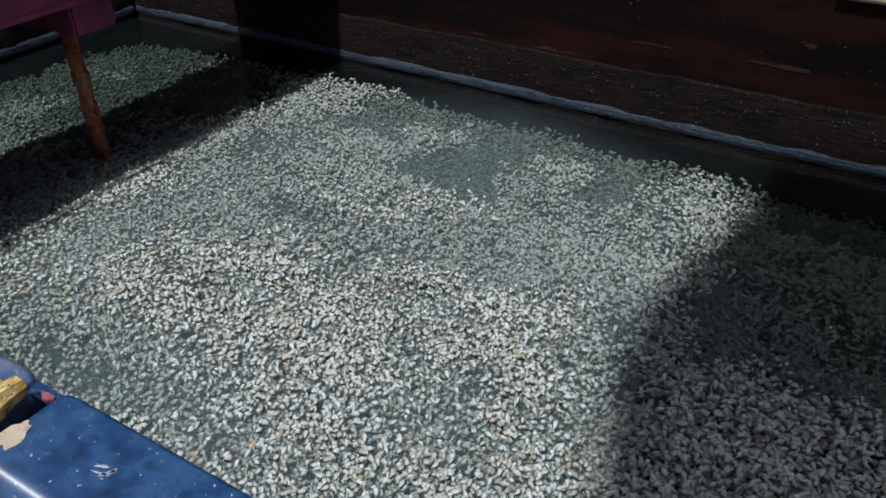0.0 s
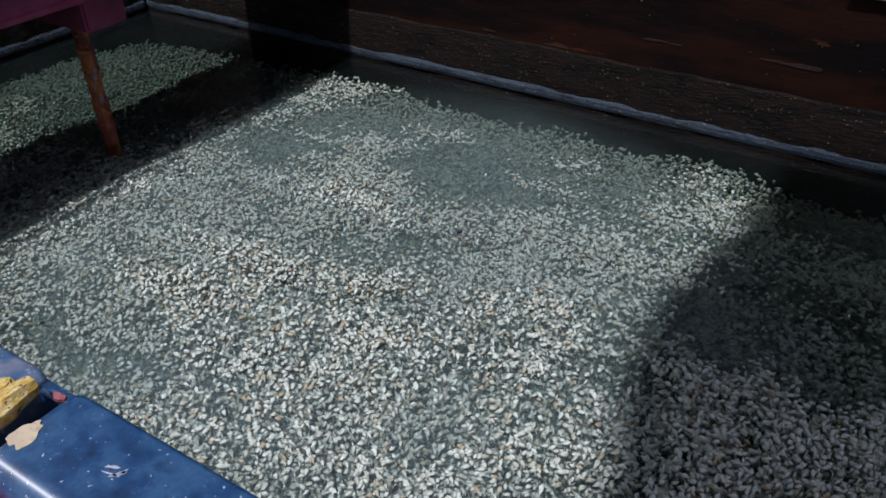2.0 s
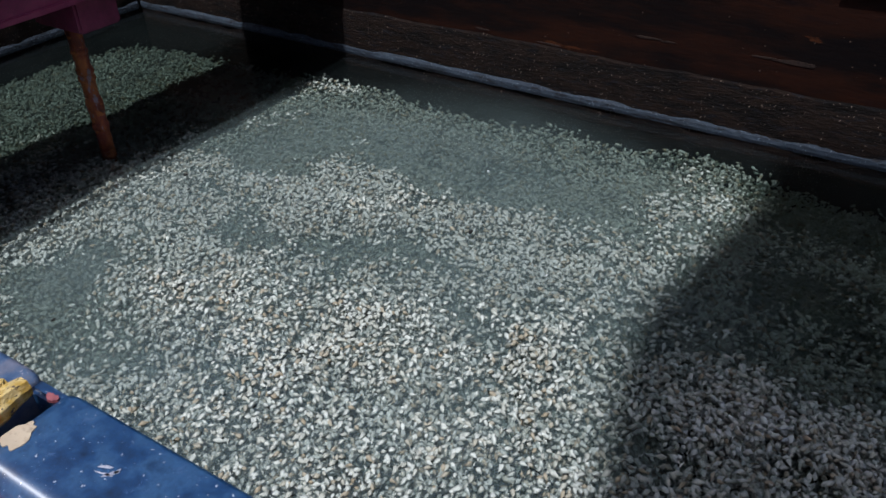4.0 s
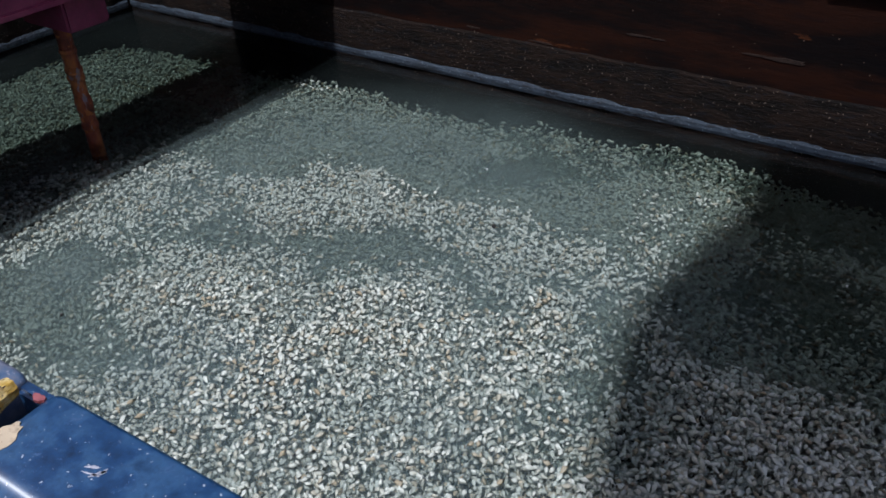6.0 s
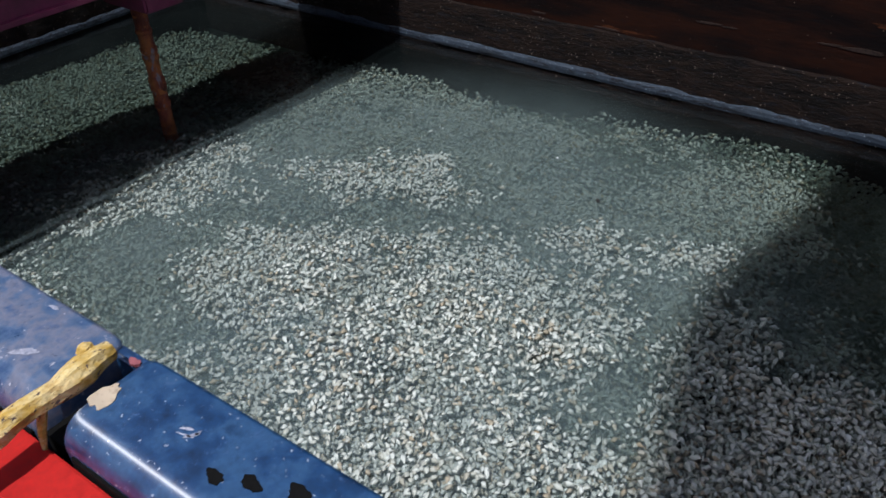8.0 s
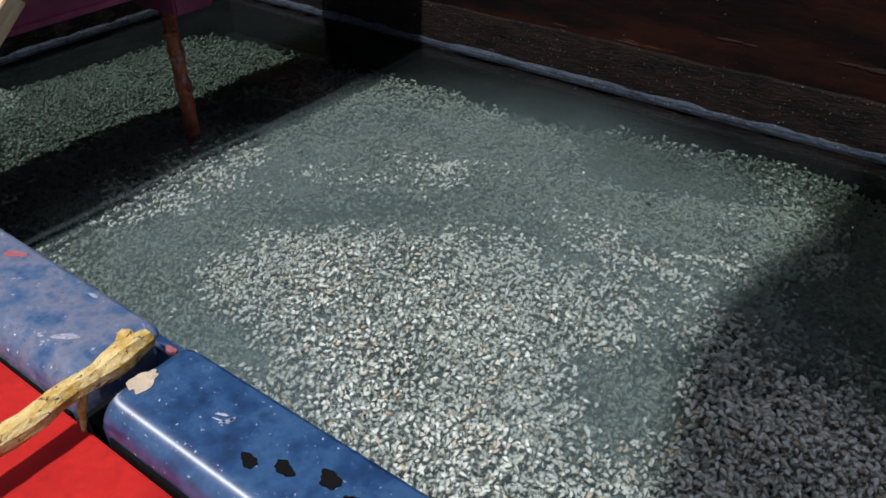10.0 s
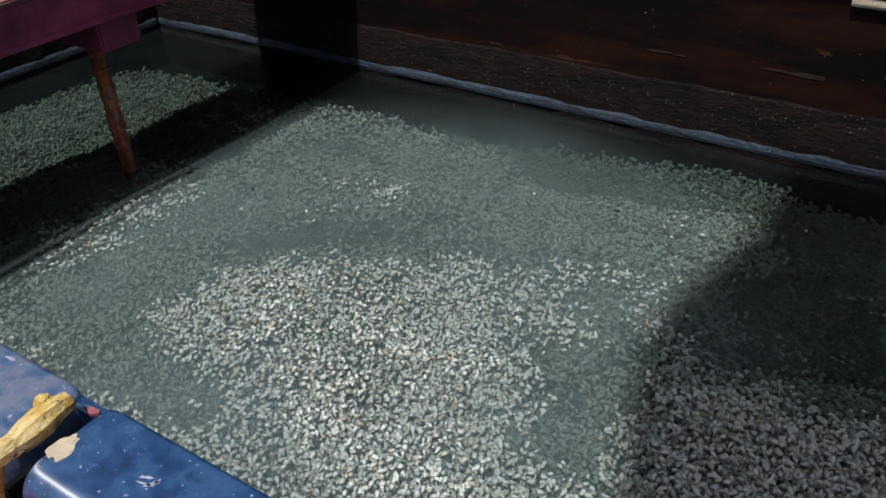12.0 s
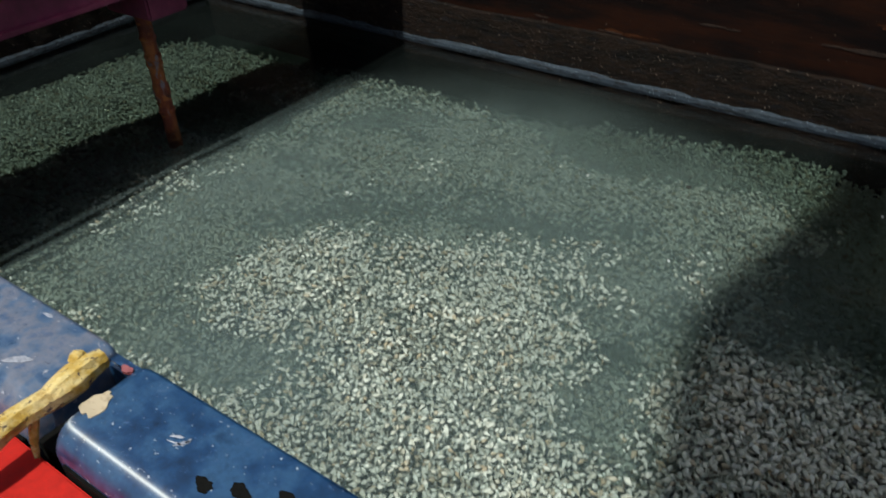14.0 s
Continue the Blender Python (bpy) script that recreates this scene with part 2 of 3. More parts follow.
# ---- the setting ----
def walls():
    back = tagged(mesh_object("wall_back", box((-5.41, WALL_Y + 0.02, -1.2), (3.4, WALL_Y + 0.25, 3.0)), M_UPPER),
                  "dark painted steel hold wall with rust streaks", "wall", kind="structure")
    left = tagged(mesh_object("wall_left", box((WALL_X - 0.25, -2.5, -1.2), (WALL_X - 0.02, WALL_Y + 0.02, 3.0)), M_UPPER),
                  "dark painted steel hold wall", "wall", kind="structure")
    # rusty lower strake, standing proud, with an uneven top edge
    rng = random.Random(5)
    def strake(along, fixed, sign, a0, a1):
        n = 70
        stations = []
        for i in range(n + 1):
            s = a0 + (a1 - a0) * i / n
            top = 0.31 + rng.uniform(-0.005, 0.005) + 0.012 * noise.noise((s * 2.1, fixed, 5.0))
            pts = []
            for dep, z in ((0.0, top), (-0.009, top - 0.012), (-0.012, top - 0.04), (-0.02, 0.2), (-0.014 - rng.uniform(0, 0.014), 0.1), (-0.01, -1.2), (0.03, -1.2), (0.03, top)):
                c = fixed + sign * dep
                pts.append((s, c, z) if along == "x" else (c, s, z))
            stations.append(pts)
        return sweep(None, stations)
    part("strake", strake("x", WALL_Y + 0.02, 1, WALL_X - 0.02, 3.3), M_RUST, back, "rusty pitted lower plating")
    part("strake", strake("y", WALL_X - 0.02, -1, -2.4, WALL_Y), M_RUST, left, "rusty pitted lower plating")
    # rubbing bar at the waterline; pale crust, with the sky's blue-grey reflection coloured in
    def bar(along, fixed, sign, a0, a1):
        n = 300
        stations = []
        for i in range(n + 1):
            s = a0 + (a1 - a0) * i / n
            r = 0.037 + 0.0012 * noise.noise((s * 3, fixed, 0.0)) + 0.001 * noise.noise((s * 23, fixed, 2.0))
            pts = []
            for dep, z in ((-0.006, 0.07), (0.35, 0.064), (0.6, 0.047), (0.66, 0.022), (0.5, 0.0), (-0.006, -0.01)):
                c = fixed - sign * (dep * r + (rng.uniform(-0.0018, 0.0018) if dep > 0 else 0))
                z = 0.008 + z * r / 0.041 + rng.uniform(-0.0015, 0.0015)
                pts.append((s, c, z) if along == "x" else (c, s, z))
            stations.append(pts)
        return sweep(None, stations)
    part("rubbing_bar", bar("x", WALL_Y + 0.012, 1, WALL_X, 3.3), M_BAR, back, "bar at the waterline, pale crust with blue-grey sky reflection coloured in")
    part("rubbing_bar", bar("y", WALL_X - 0.012, -1, -2.4, WALL_Y - 0.04), M_BAR, left, "bar at the waterline, pale crust with blue-grey sky reflection coloured in")
    part("rail", tube([(-0.15 + 0.3 * k, WALL_Y + 0.005, 0.85) for k in range(10)], [0.02] * 10, 10), M_CREAM, back, "pale painted rail", True)
    for k, (x, z, rx, rz) in enumerate(((-1.03, 0.462, 0.075, 0.007), (-0.92, 0.458, 0.04, 0.005), (-0.27, 0.462, 0.13, 0.011), (-0.42, 0.465, 0.06, 0.006), (-2.05, 0.34, 0.05, 0.006), (-1.6, 0.325, 0.08, 0.006))):
        chip = blob(0, 0, 0, rx, rz, 0.0025, 200 + k)
        bmesh.ops.transform(chip, matrix=pose(x, WALL_Y + 0.019, z, 90, 0, 0), verts=chip.verts)
        part("worn_streak", chip, M_BROWN_WEAR, back, "pale brown worn streak")
    # unseen overhang and cover added to block sun, far right wall, hull side under the rim
    tagged(mesh_object("ceiling", box((-5.4, WALL_Y - 0.6, 2.35), (3.4, WALL_Y + 0.25, 2.45)), M_SHADE_COVER), "unseen steel overhang added to shade the upper hold wall", "ceiling", kind="structure")
    # outline cut so that the cover's shadow falls over the right-hand water
    cover = sweep(None, [[(x, y, z) for x, y in ((-0.12, -2.3), (1.25, -2.3), (1.25, 1.68), (-0.24, 1.68), (-0.25, 1.2), (-0.31, 0.8), (-0.37, 0.5), (-0.42, 0.2), (-0.4, -0.1), (-0.34, -0.4), (-0.25, -0.7), (-0.18, -1.2))] for z in (5.5, 5.58)])
    tagged(mesh_object("ceiling_shade_cover", cover, M_SHADE_COVER), "unseen hatch cover added to shade the water on the right", "ceiling", kind="structure")
    tagged(mesh_object("wall_right", box((3.2, -2.5, -1.2), (3.4, WALL_Y + 0.02, 2.34)), M_UPPER), "dark painted steel hold wall", "wall", kind="structure")
    tagged(mesh_object("wall_front", box((WALL_X - 0.02, 0.2, -0.1), (3.2, 0.31, 0.93)), M_BLUE), "blue painted steel wall below the coaming", "wall", kind="structure")
    tagged(mesh_object("wall_behind", box((WALL_X - 0.02, -2.5, -1.2), (3.2, -2.3, DECK_Z - 0.055)), M_UPPER), "dark painted steel wall under the deck", "wall", kind="structure")
    tagged(mesh_object("floor", box((-5.5, -2.5, -1.3), (3.4, WALL_Y + 0.25, -1.2)), M_BLACK), "dark silted bottom of the flooded hold", "floor", kind="structure")
    tagged(mesh_object("deck", box((WALL_X - 0.02, -2.5, DECK_Z - 0.05), (3.2, 0.148, DECK_Z), 0.004), M_RED), "bright red painted deck beside the coaming", "deck", kind="structure")


def sheet(x0, x1, y0, y1, z, n=1):
    bm = bmesh.new()
    bmesh.ops.create_grid(bm, x_segments=n, y_segments=n, size=0.5)
    for v in bm.verts:
        v.co = Vector((x0 + (v.co.x + 0.5) * (x1 - x0), y0 + (v.co.y + 0.5) * (y1 - y0), z))
    return bm


def water():
    w = tagged(mesh_object("water", sheet(WALL_X - 0.01, 3.2, -2.3, WALL_Y + 0.01, 0.0), M_WATER), "calm murky green water filling the hold", "water", kind="structure")
    w.visible_shadow = False
    part("silt_bed", sheet(WALL_X - 0.01, 3.2, -2.3, WALL_Y + 0.01, -0.33), M_BED, w, "dark settled silt below the shoal")
    for k, z in enumerate((-0.03, -0.08, -0.135)):
        veil = sheet(WALL_X - 0.01, 3.2, -2.3, WALL_Y + 0.01, z, 110)
        for v in veil.verts:
            v.co.z += (0.012 if k < 1 else 0.03) * noise.noise((v.co.x * 1.6, v.co.y * 2.2, k * 3.7)) + (0.006 if k < 1 else 0.02) * noise.noise((v.co.x * 5.0, v.co.y * 6.0, k * 5.1))
        part("silt_layer", veil, M_MURK if k < 1 else M_DEEP, w, "veil of suspended green silt", True)


def rim_profile(x, inset=0.0):
    """Cross-section of the coaming's top at x: round inner shoulder, flat top."""
    pts = []
    for k in range(9):
        a = math.pi - math.pi / 2 * k / 8
        pts.append((RIM_IN + 0.05 + 0.05 * math.cos(a), RIM_TOP - 0.05 + 0.05 * math.sin(a)))
    for k in range(5):
        a = math.pi / 2 - math.pi / 2 * k / 4
        pts.append((RIM_OUT - 0.012 + 0.012 * math.cos(a), RIM_TOP - 0.012 + 0.012 * math.sin(a)))
    pts += [(RIM_OUT, 0.94), (RIM_IN, 0.94)]
    cy, cz = (RIM_IN + RIM_OUT) / 2, 1.02
    return [(x, cy + (y - cy) * (1 - inset), cz + (z - cz) * (1 - inset)) for y, z in pts]


def coaming():
    rim = new("coaming", None)
    tagged(rim, "blue painted hatch coaming with rounded lip and worn paint", "coaming")
    def run(x0, x1, r0, r1):
        ends = [(0.0, 0.16), (0.004, 0.09), (0.012, 0.035), (0.024, 0.008), (0.04, 0.0)]
        xs = [(x0 + d, i * r0) for d, i in ends]
        n = 40
        xs += [(x0 + 0.04 + (x1 - x0 - 0.08) * k / n, 0.0) for k in range(1, n)]
        xs += [(x1 - d, i * r1) for d, i in reversed(ends)]
        return sweep(None, [rim_profile(x, i) for x, i in xs])
    part("lip", run(-5.1, -0.8, 0, 0.7), M_GREY_BLUE, rim, "scuffed grey-blue painted lip", True)
    M_BLUE.node_tree.nodes["Principled BSDF"].inputs["Coat Weight"].default_value = 0.5
    M_BLUE.node_tree.nodes["Principled BSDF"].inputs["Coat Roughness"].default_value = 0.1
    M_BLUE.node_tree.nodes["Principled BSDF"].inputs["Coat IOR"].default_value = 1.65
    tree = M_BLUE.node_tree
    peel = tree.nodes.new("ShaderNodeBump")
    peel.inputs["Strength"].default_value = 0.12
    peel.inputs["Distance"].default_value = 0.002
    tree.links.new(noise_node(tree, 55.0, 4, 0.6, object_coords(tree)), peel.inputs["Height"])
    tree.links.new(peel.outputs[0], tree.nodes["Principled BSDF"].inputs["Coat Normal"])
    lacquer = tree.nodes["Principled BSDF"]
    lacquer.inputs["Anisotropic"].default_value = 1.0
    lacquer.inputs["Anisotropic Rotation"].default_value = 0.25
    lacquer.inputs["IOR"].default_value = 1.9
    for link in list(lacquer.inputs["Roughness"].links):
        tree.links.remove(link)
    lacquer.inputs["Roughness"].default_value = 0.44
    brush = tree.nodes.new("ShaderNodeTangent")
    brush.direction_type, brush.axis = "RADIAL", "X"
    tree.links.new(brush.outputs[0], lacquer.inputs["Tangent"])
    part("lip", run(-0.735, 3.15, 1.0, 0), M_BLUE, rim, "glossy dark blue painted lip", True)
    # plain black strips along the dark gap between lip and deck, and in the slot
    part("inner_face", box((-5.08, RIM_IN - 0.004, 0.945), (-0.815, RIM_IN + 0.02, 1.035), 0.002), M_BLACK, rim, "black strip along the lip's inner side")
    part("inner_face", box((-0.7, RIM_IN - 0.004, 0.945), (3.1, RIM_IN + 0.02, 1.054), 0.002), M_BLACK, rim, "black strip along the lip's inner side")
    part("slot_bottom", box((-0.83, RIM_IN + 0.01, 0.93), (-0.71, RIM_OUT - 0.004, 1.03)), M_BLACK, rim, "black slot between the lips")
    part("slot_end", box((-0.82, RIM_OUT - 0.026, 1.02), (-0.715, RIM_OUT - 0.002, 1.085), 0.006), M_BLUE, rim)
    part("paint_chip", blob(-0.768 + 0.055, 0.235, RIM_TOP, 0.02, 0.034, 0.0012, 3, 0.2), M_CREAM, rim, "patch of bare cream primer")
    part("paint_chip", blob(-0.752, 0.314, RIM_TOP - 0.012, 0.013, 0.009, 0.0014, 8), M_PINKRED, rim, "spot of red primer")
    for k, (dx, dy, rx, ry, a) in enumerate(((-0.008, 0.003, 0.012, 0.003, 0.5), (0.008, -0.001, 0.012, 0.004, 0.9), (0.0, -0.006, 0.016, 0.002, 0.2), (0.012, 0.006, 0.006, 0.003, 1.2))):
        part("scratch", blob(-0.55 + dx, 0.26 + dy, RIM_TOP, rx, ry, 0.0006, 12 + k, a), M_SCRATCH, rim, "pale scratch")
    part("paint_chip", blob(-1.21, 0.3, RIM_TOP, 0.03, 0.011, 0.0012, 31, 0.3), M_PINKRED, rim, "spot of red primer")
    part("scratch", blob(-0.91, 0.222, RIM_TOP, 0.03, 0.008, 0.0008, 33, 0.7), M_SCRATCH, rim, "pale scratch")
    part("scratch", blob(-0.97, 0.315, RIM_TOP, 0.014, 0.004, 0.0008, 35, 0.2), M_SCRATCH, rim, "pale scratch")
    for i, (x, y, rx, ry) in enumerate(((-0.46, 0.228, 0.018, 0.012), (-0.41, 0.248, 0.019, 0.013), (-0.345, 0.272, 0.024, 0.014), (-0.3, 0.262, 0.012, 0.01))):
        part("tar_spot", blob(x, y, RIM_TOP, rx, ry, 0.0012, 40 + i), M_BLACK, rim, "black tar spot")
    return rim


def yellow_stick():
    st = new("yellow_stick", None)
    tagged(st, "knobbly stick with worn yellow paint lying across the coaming", "stick")
    z = RIM_TOP + 0.016
    path, radii = [], []
    for k in range(26):
        f = k / 25
        path.append((-0.774 + 0.03 * f + 0.001 * math.sin(f * 21), 0.294 - 0.61 * f, z + 0.002 * math.sin(f * 30)))
        radii.append(0.0205 + 0.0008 * math.sin(f * 23) + (0.004 if k in (2, 3) else 0) - (0.003 if k == 0 else 0))
    part("shaft", tube(path, radii, 9, 0.09, 4), M_YELLOW, st)
    part("knot", tube([(-0.786, 0.266, z + 0.006), (-0.792, 0.264, z + 0.02), (-0.795, 0.262, z + 0.026)], [0.016, 0.014, 0.006], 9, 0.12, 6), M_YELLOW, st, "broken knot")
    part("splinter", tube([(-0.775, 0.17, z - 0.012), (-0.762, 0.15, z - 0.05), (-0.76, 0.142, z - 0.085)], [0.01, 0.007, 0.003], 7, 0.1, 7), M_YELLOW, st, "hanging splinter")


def gangway():
    """Maroon raised gangway that runs to the back wall and shades the water."""
    g = new("gangway", None)
    tagged(g, "maroon painted gangway with worn top over the water", "gangway")
    x1, x0 = -3.12, -4.06
    y0, y1 = 0.337, WALL_Y - 0.04
    low, top = 0.87, 1.045
    part("fascia", box((x1 - 0.035, y0, low), (x1, y1, top), 0.006), M_MAROON, g, "maroon side board")
    part("fascia", box((x0, y0, low), (x0 + 0.035, y1, top), 0.006), M_MAROON, g, "maroon side board")
    part("edge_strip", box((x1 - 0.005, y0, low - 0.016), (x1 + 0.012, y1, low + 0.012), 0.005), M_MAROON, g, "maroon edging strip")
    part("edge_strip", box((x1 - 0.06, y0, top - 0.004), (x1 + 0.012, y1, top + 0.026), 0.008), M_WORNTOP, g, "worn pink top edge")
    part("underside", box((x0 + 0.036, y0, low + 0.01), (x1 - 0.036, y1, low + 0.04)), M_MAROON, g)
    n = 5
    w = (x1 - x0 - 0.09) / n
    for k in range(n):
        part("plank", box((x0 + 0.02 + k * w, y0, top - 0.03), (x0 + 0.02 + (k + 1) * w - 0.008, y1, top - 0.003), 0.003), M_WORNTOP, g)
    part("bracket", box((-3.56, 2.1, 0.68), (-3.2, 2.34, low + 0.008), 0.012), M_MAROON, g, "maroon block under the side board")


def post():
    p = new("mooring_post", None)
    tagged(p, "rusty orange pipe post with bands standing in the water", "post")
    x, y = -3.45, 2.22
    path, radii = [], []
    for k in range(31):
        z = 0.69 - 1.88 * k / 30
        path.append((x, y, z))
        radii.append(0.039 + 0.0012 * math.sin(k * 1.7))
    part("pipe", tube(path, radii, 16, 0.04, 11), M_POST, p, "", True)
    for z, h in ((0.415, 0.02), (0.375, 0.018), (0.22, 0.05), (0.1, 0.022), (0.52, 0.014)):
        part("band", tube([(x, y, z - h), (x, y, z - h * 0.4), (x, y, z + h * 0.4), (x, y, z + h)], [0.039, 0.045, 0.045, 0.039], 16, 0.03, int(z * 100)), M_POST, p, "rust-scaled band", True)


def lath():
    l = tagged(new("lath", None), "raw pine lath slanting against the maroon gangway", "plank")
    part("bare_end", box((-0.02, -0.04, -0.58), (0.02, 0.04, 0.67), 0.004), M_LATH, l, "pale raw pine end")
    # upper part of the lath in a darker brown
    part("upper_end", box((-0.0205, -0.0405, 0.671), (0.0205, 0.0405, 1.3), 0.004), M_LATH_UPPER, l, "darker brown upper end")
    a, b = Vector((-3.05, 1.13, 0.88)), Vector((-3.05, 1.43, 1.14))
    d = (b - a).normalized()
    l.matrix_world = Matrix.Translation(a - d * 0.46) @ d.to_track_quat("Z", "Y").to_matrix().to_4x4()
    return l


walls()
water()
coaming()
yellow_stick()
gangway()
post()
lath()


# ---- the shoal: rigid knots of small fish that drift over the same ridges and hollows ----
def one_fish(rng, verts, faces, c, heading, length):
    """A small fish: pointed head, deep middle, narrow tail root and a tail fin."""
    w, h = length * rng.uniform(0.38, 0.5), length * rng.uniform(0.44, 0.56)
    roll = rng.uniform(-0.9, 0.9)
    tilt = rng.uniform(-0.35, 0.35)
    f = Vector((math.cos(heading) * math.cos(tilt), math.sin(heading) * math.cos(tilt), math.sin(tilt)))
    s = f.cross(Vector((0, 0, 1))).normalized()
    u = s.cross(f)
    s, u = s * math.cos(roll) + u * math.sin(roll), u * math.cos(roll) - s * math.sin(roll)
    bend = s * length * rng.uniform(-0.09, 0.09)
    i = len(verts)
    m = c + f * length * 0.12
    tail = c - f * length * 0.4 + bend
    verts.extend((c + f * length * 0.5, m + s * w * 0.5, m + u * h * 0.5, m - s * w * 0.5, m - u * h * 0.5, tail,
                  tail - f * length * 0.14 + u * h * 0.5, tail - f * length * 0.14 - u * h * 0.5))
    for k in range(4):
        a, b = i + 1 + k, i + 1 + (k + 1) % 4
        faces.append((i, a, b))
        faces.append((a, i + 5, b))
    faces.append((i + 5, i + 6, i + 7))


def knot_mesh(seed, count, radius, thick):
    rng = random.Random(seed)
    verts, faces = [], []
    for _ in range(count):
        r = radius * math.sqrt(rng.random()) * (0.75 + 0.35 * rng.random())
        a = rng.uniform(0, math.tau)
        c = Vector((r * math.cos(a), r * math.sin(a), rng.uniform(-thick, thick)))
        one_fish(rng, verts, faces, c, math.pi / 2 + rng.gauss(0, 1.1), rng.uniform(0.033, 0.05))
    me = bpy.data.meshes.new("fish_knot")
    me.from_pydata([tuple(v) for v in verts], [], faces)
    me.materials.append(M_FISH)
    for p in me.polygons:
        p.use_smooth = True
    return me


# hollows in the shoal: the turn of each in degrees, then (time, x, y, half-length, half-width, extra depth), followed over the clip
HOLLOWS = (
    (32, ((0, -1.45, 2.38, 0.3, 0.12, 0.07), (2.5, -1.55, 2.28, 0.35, 0.13, 0.06), (5, -1.6, 2.18, 0.45, 0.14, 0.09), (8, -1.75, 2.3, 0.58, 0.16, 0.11), (11, -2.0, 2.27, 0.55, 0.2, 0.13), (14, -1.65, 2.45, 0.85, 0.18, 0.15))),
    (-18, ((0, -2.05, 2.28, 0.45, 0.08, 0.07), (2.5, -2.05, 2.12, 0.3, 0.1, 0.06), (5, -2.3, 2.0, 0.4, 0.12, 0.04), (14, -2.6, 2.2, 0.5, 0.2, 0.04))),
    (10, ((0, -1.6, 3.1, 0.22, 0.22, 0.08), (2.5, -1.66, 3.0, 0.4, 0.25, 0.08), (5, -1.6, 3.2, 0.6, 0.22, 0.1), (8, -1.1, 3.1, 0.55, 0.25, 0.1), (11, -1.05, 3.45, 0.5, 0.22, 0.13), (14, -0.95, 3.45, 0.6, 0.25, 0.15))),
    (95, ((0, -0.33, 2.1, 0.45, 0.11, 0.07), (5, -0.3, 2.1, 0.45, 0.12, 0.06), (8, -0.43, 1.95, 0.45, 0.14, 0.08), (11, -0.46, 1.87, 0.45, 0.17, 0.1), (14, -0.48, 2.05, 0.55, 0.18, 0.1))),
    # fish sunk beside the coaming to stand in for shade there
    (0, ((0, -2.2, 1.05, 0.5, 0.14, 0.07), (5, -2.4, 1.12, 0.5, 0.18, 0.07), (11, -2.1, 1.05, 0.6, 0.18, 0.07), (14, -1.95, 1.12, 0.55, 0.18, 0.07))),
    (70, ((0, -2.83, 2.87, 0.2, 0.08, 0.06), (2.5, -2.89, 2.92, 0.2, 0.1, 0.05), (5, -2.8, 3.0, 0.3, 0.2, 0.02), (14, -2.7, 3.0, 0.4, 0.3, 0.04))),
    (30, ((0, -2.75, 1.45, 0.5, 0.25, 0.02), (5, -2.75, 1.4, 0.5, 0.25, 0.06), (14, -2.75, 1.4, 0.6, 0.3, 0.07))),
)


def lerp_row(rows, t):
    for a, b in zip(rows, rows[1:]):
        if t <= b[0]:
            f = (t - a[0]) / (b[0] - a[0])
            return [p + (q - p) * f for p, q in zip(a[1:], b[1:])]
    return rows[-1][1:]


def ease(a, b, v):
    f = max(0.0, min(1.0, (v - a) / (b - a)))
    return f * f * (3 - 2 * f)


def top_of_shoal(x, y, t):
    """Height of the shoal's upper side: ridges and hollows, falling away towards the walls and in the far corner."""
    d = 0.014 + 0.016 * noise.noise((x * 1.7, y * 1.7, 3.0)) + 0.012 * noise.noise((x * 4.0, y * 4.0, 8.0 + t * 0.1)) + 0.001 * t * ease(-0.1, -0.6, x)
    d += (0.035 + 0.004 * t) * ease(1.8, 3.1, y) + (0.008 + 0.003 * t) * ease(-1.6, -2.6, x)
    away = 0.03 * ease(-3.05, -3.3, x) + 0.06 * ease(-3.75, -4.15, x) + (0.035 + 0.001 * t) * ease(3.2, 3.6, y) * ease(-3.2, -1.6, x)
    away += 0.07 * ease(-0.4, -0.1, x) * ease(1.9, 2.6, y)
    x, y = x + 0.1 * noise.noise((x * 1.3, y * 1.3, 7.0)), y + 0.08 * noise.noise((x * 1.3, y * 1.3, 9.0))
    for turn, rows in HOLLOWS:
        cx, cy, wx, wy, deep = lerp_row(rows, t)
        c, s = math.cos(radians(turn)), math.sin(radians(turn))
        u, v = (x - cx) * c + (y - cy) * s, (y - cy) * c - (x - cx) * s
        d += deep * math.exp(-(u / wx) ** 2 - (v / wy) ** 2)
    return -0.14 * math.tanh(d / 0.14) - away


def drift(x, y, t):
    """Speed of the stream: out from under the coaming, spreading, slowing over the clip."""
    s = 1.0 if t < 2.5 else max(0.4, 1.0 - 0.055 * (t - 2.5))
    core = math.exp(-((x + 0.35) / 1.1) ** 2)
    far = 1.0 / (1.0 + math.exp((y - 2.9) / 0.25))
    vy = 0.155 * core * (0.15 + 0.85 * far) - 0.02 * (1 - core)
    vx = (0.2 if t < 2.5 else 0.02) * max(-0.9, min(0.7, x + 0.7)) * math.exp(-((y - 1.8) / 1.0) ** 2)
    return vx * s, vy * s


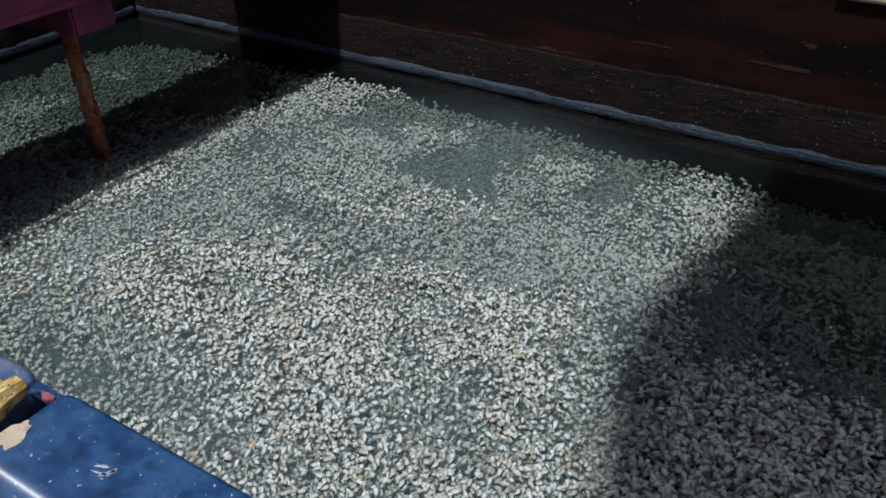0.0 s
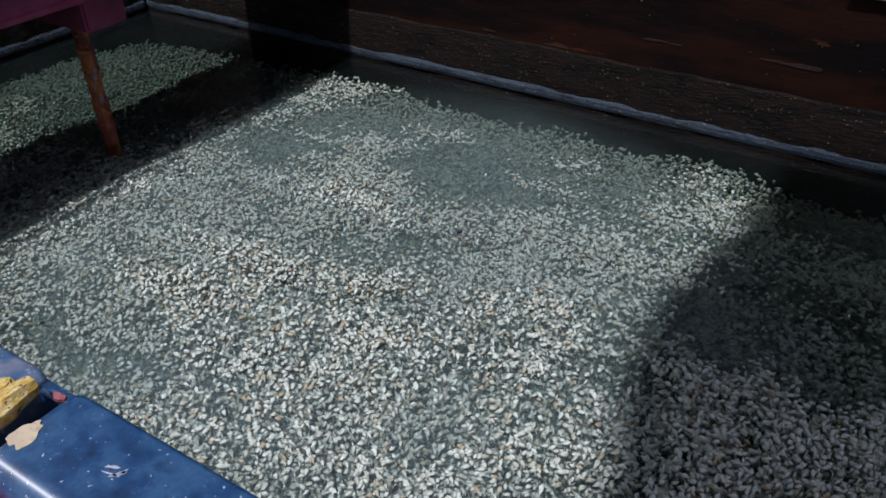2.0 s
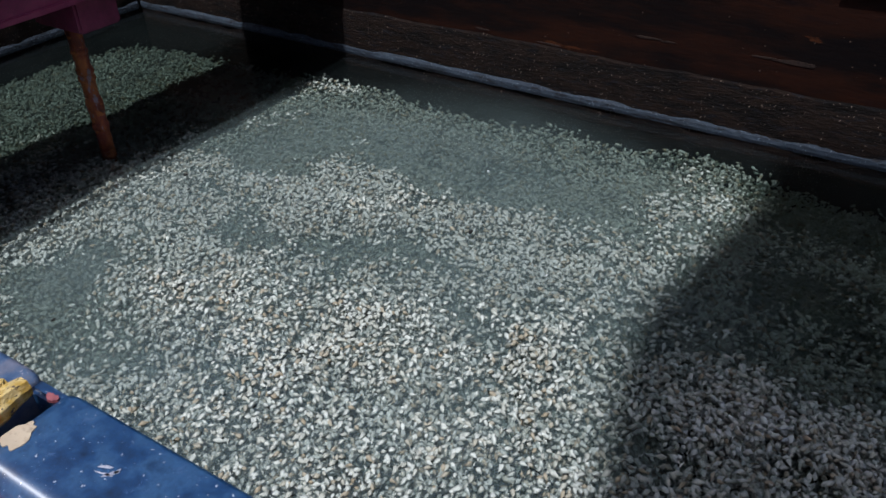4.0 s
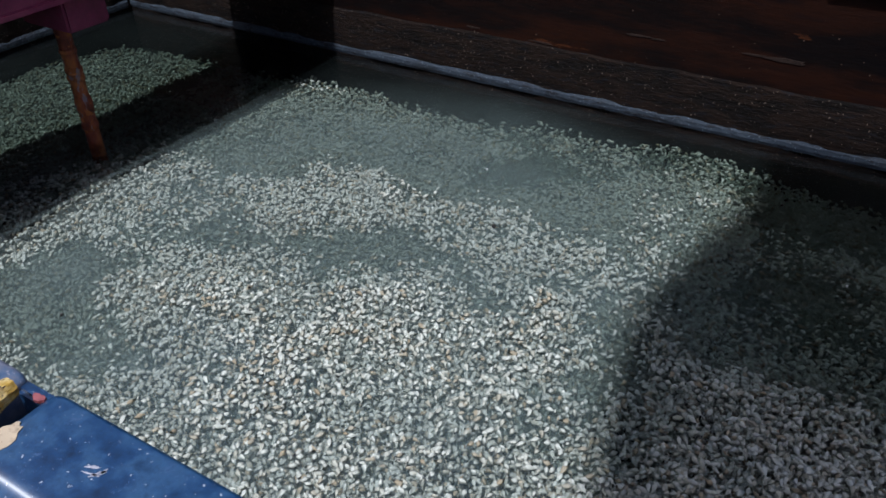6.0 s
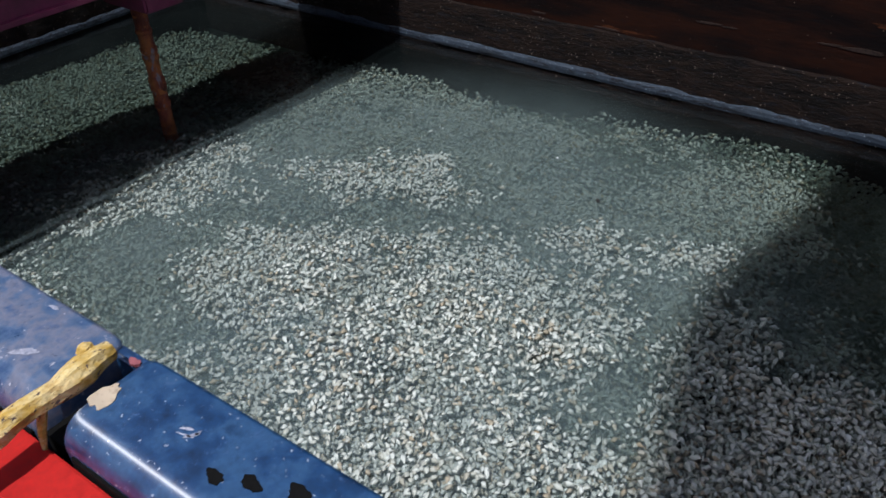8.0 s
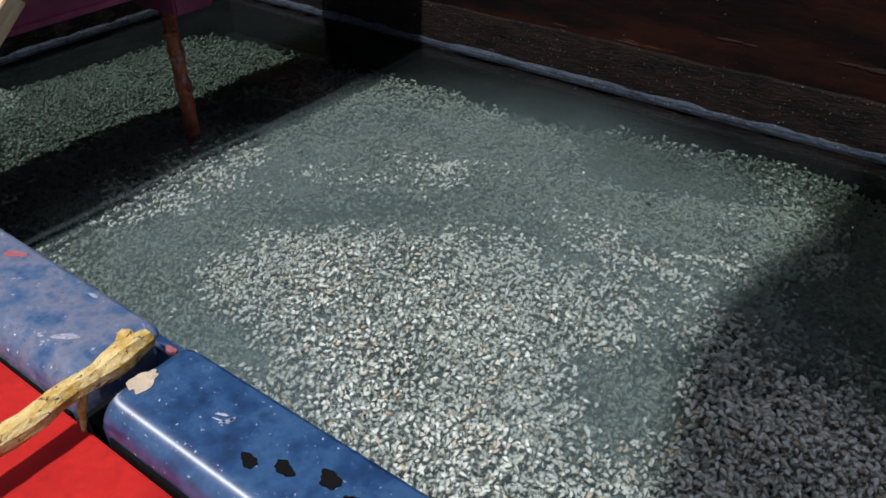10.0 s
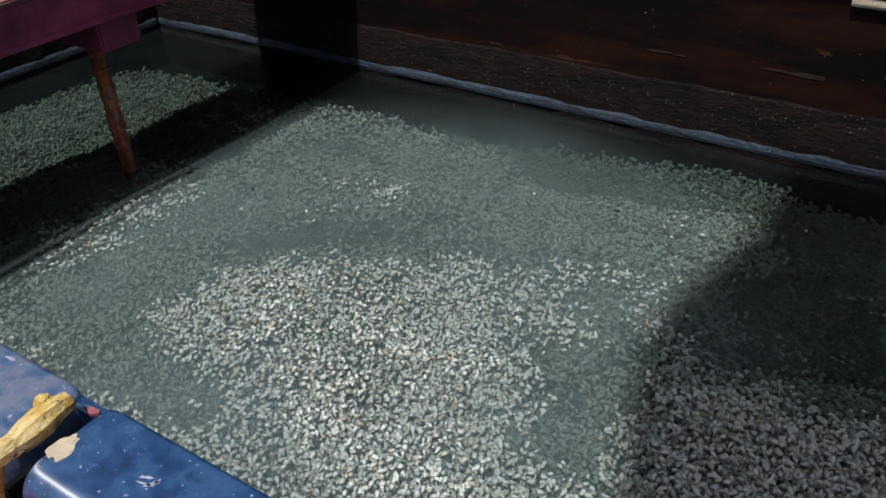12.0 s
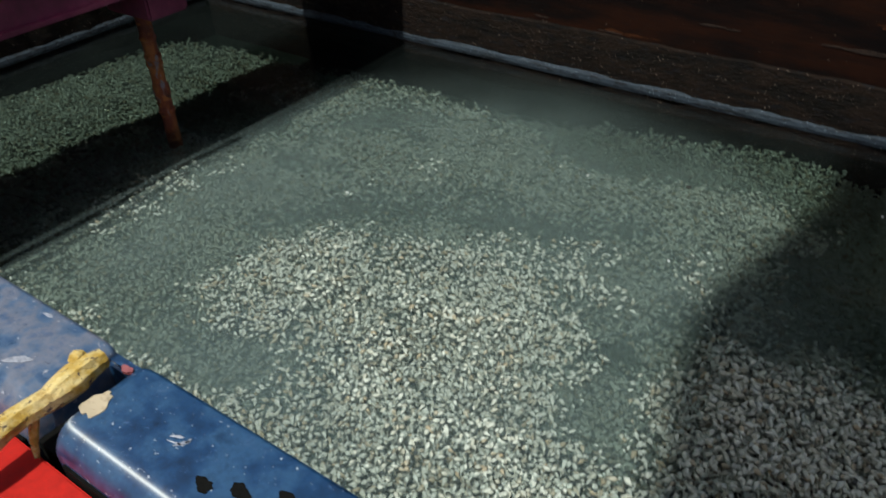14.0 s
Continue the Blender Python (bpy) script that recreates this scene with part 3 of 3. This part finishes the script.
def shoal_rows(x, y, under):
    rows, t = [], 0.0
    px, py = x, y
    while t <= 14.001:
        if abs(t - round(t / 2) * 2) < 1e-6:
            z = top_of_shoal(px, py, t)
            gx = (top_of_shoal(px + 0.12, py, t) - top_of_shoal(px - 0.12, py, t)) / 0.24
            gy = (top_of_shoal(px, py + 0.12, t) - top_of_shoal(px, py - 0.12, t)) / 0.24
            rows.append((t, pose(px, py, z - 0.045 - (0.04 + 0.1 * max(0.0, 1 - t / 5) if under else 0.0), math.degrees(math.atan(gy)), -math.degrees(math.atan(gx)), 0)))
        vx, vy = drift(px, py, t)
        px = min(2.8, max(WALL_X + 0.2, px + vx * 0.5))
        py = min(WALL_Y - 0.2, py + vy * 0.5)
        t += 0.5
    return rows


KNOTS = [knot_mesh(100 + k, 920, 0.285, 0.04) for k in range(6)]
SHOAL = []
rng = random.Random(21)
for i in range(22):
    for j in range(20):
        x = WALL_X + 0.22 + i * 0.31 + rng.uniform(-0.06, 0.06) + (0.16 if j % 2 else 0)
        y = -1.75 + j * 0.31 + rng.uniform(-0.06, 0.06)
        if x > 1.1 or y > WALL_Y - 0.18 or (y < 0.2 and (x < -2.0 or x > 0.9)) or (x < -2.7 and y < 0.9) or (x < -3.6 and y < 1.5):
            continue
        ob = new("fish_shoal", KNOTS[(i * 5 + j * 3) % 6])
        tagged(ob, "crowded small pale silver fish near the surface", "fish", "drifting shoal", "stuff")
        SHOAL.append((ob, x, y, False))
        if -2.5 < x < 0.3 and -0.6 < y < 3.2 and ((i + j) % 2 or y > 1.0):
            ob = new("fish_shoal", KNOTS[(i * 3 + j * 5) % 6])
            tagged(ob, "crowded small pale silver fish below the others", "fish", "drifting shoal", "stuff")
            SHOAL.append((ob, x + 0.1, y + 0.15, True))


DARK, WHITE = "black leaf bit floating on the water", "white foam fleck floating on the water"
BIT_KINDS = ((0.016, M_SPECK, DARK), (0.012, M_SPECK, DARK), (0.01, M_SPECK, DARK), (0.009, M_FOAM, WHITE), (0.007, M_FOAM, WHITE), (0.006, M_FOAM, WHITE),
             (0.007, M_SPECK, DARK), (0.006, M_FOAM, WHITE), (0.006, M_FOAM, WHITE), (0.007, M_SPECK, DARK))


def floating_bits():
    bits = []
    for k, (size, mat, label) in enumerate(BIT_KINDS):
        bits.append(tagged(mesh_object("floating_bit", blob(0, 0, 0.004, size, size * 0.6, 0.003, 70 + k, 0.4, 9), mat), label, "debris", "floating bits"))
    return bits


BITS = floating_bits()


def motions():
    for ob, x, y, under in SHOAL:
        walk(ob, shoal_rows(x, y, under))
    courses = (
        ((0, -1.37, 2.42), (5, -1.2, 2.48), (6.5, -1.11, 2.6), (11, -0.89, 2.97), (14, -0.75, 3.1)),
        ((0, -2.85, 2.1), (5, -2.75, 2.2), (8, -2.68, 2.28), (11, -2.61, 2.32), (14, -2.4, 2.2)),
        ((0, -2.4, 1.0), (5, -2.33, 1.12), (6.5, -2.3, 1.17), (11, -2.2, 1.4), (14, -2.15, 1.55)),
        ((0, -2.4, 2.4), (5, -2.3, 2.35), (8, -2.22, 2.3), (11, -2.18, 2.28), (12.5, -2.15, 2.26), (14, -2.1, 2.2)),
        ((0, -1.5, 2.9), (7, -1.4, 3.0), (14, -1.2, 2.95)),
        ((0, -0.9, 2.2), (7, -0.75, 2.4), (14, -0.6, 2.5)),
        ((0, -2.0, 1.5), (7, -1.75, 1.7), (14, -1.4, 2.2)),
        ((0, -0.3, 3.0), (7, -0.2, 3.2), (14, 0.05, 3.3)),
        ((0, 0.25, 2.6), (7, 0.3, 2.9), (14, 0.35, 3.1)),
        ((0, -2.7, 2.0), (7, -2.6, 2.1), (14, -2.45, 1.9)),
    )
    for ob, rows in zip(BITS, courses):
        walk(ob, [(t, pose(x, y, 0, 0, 0, 12 * t)) for t, x, y in rows])


motions()
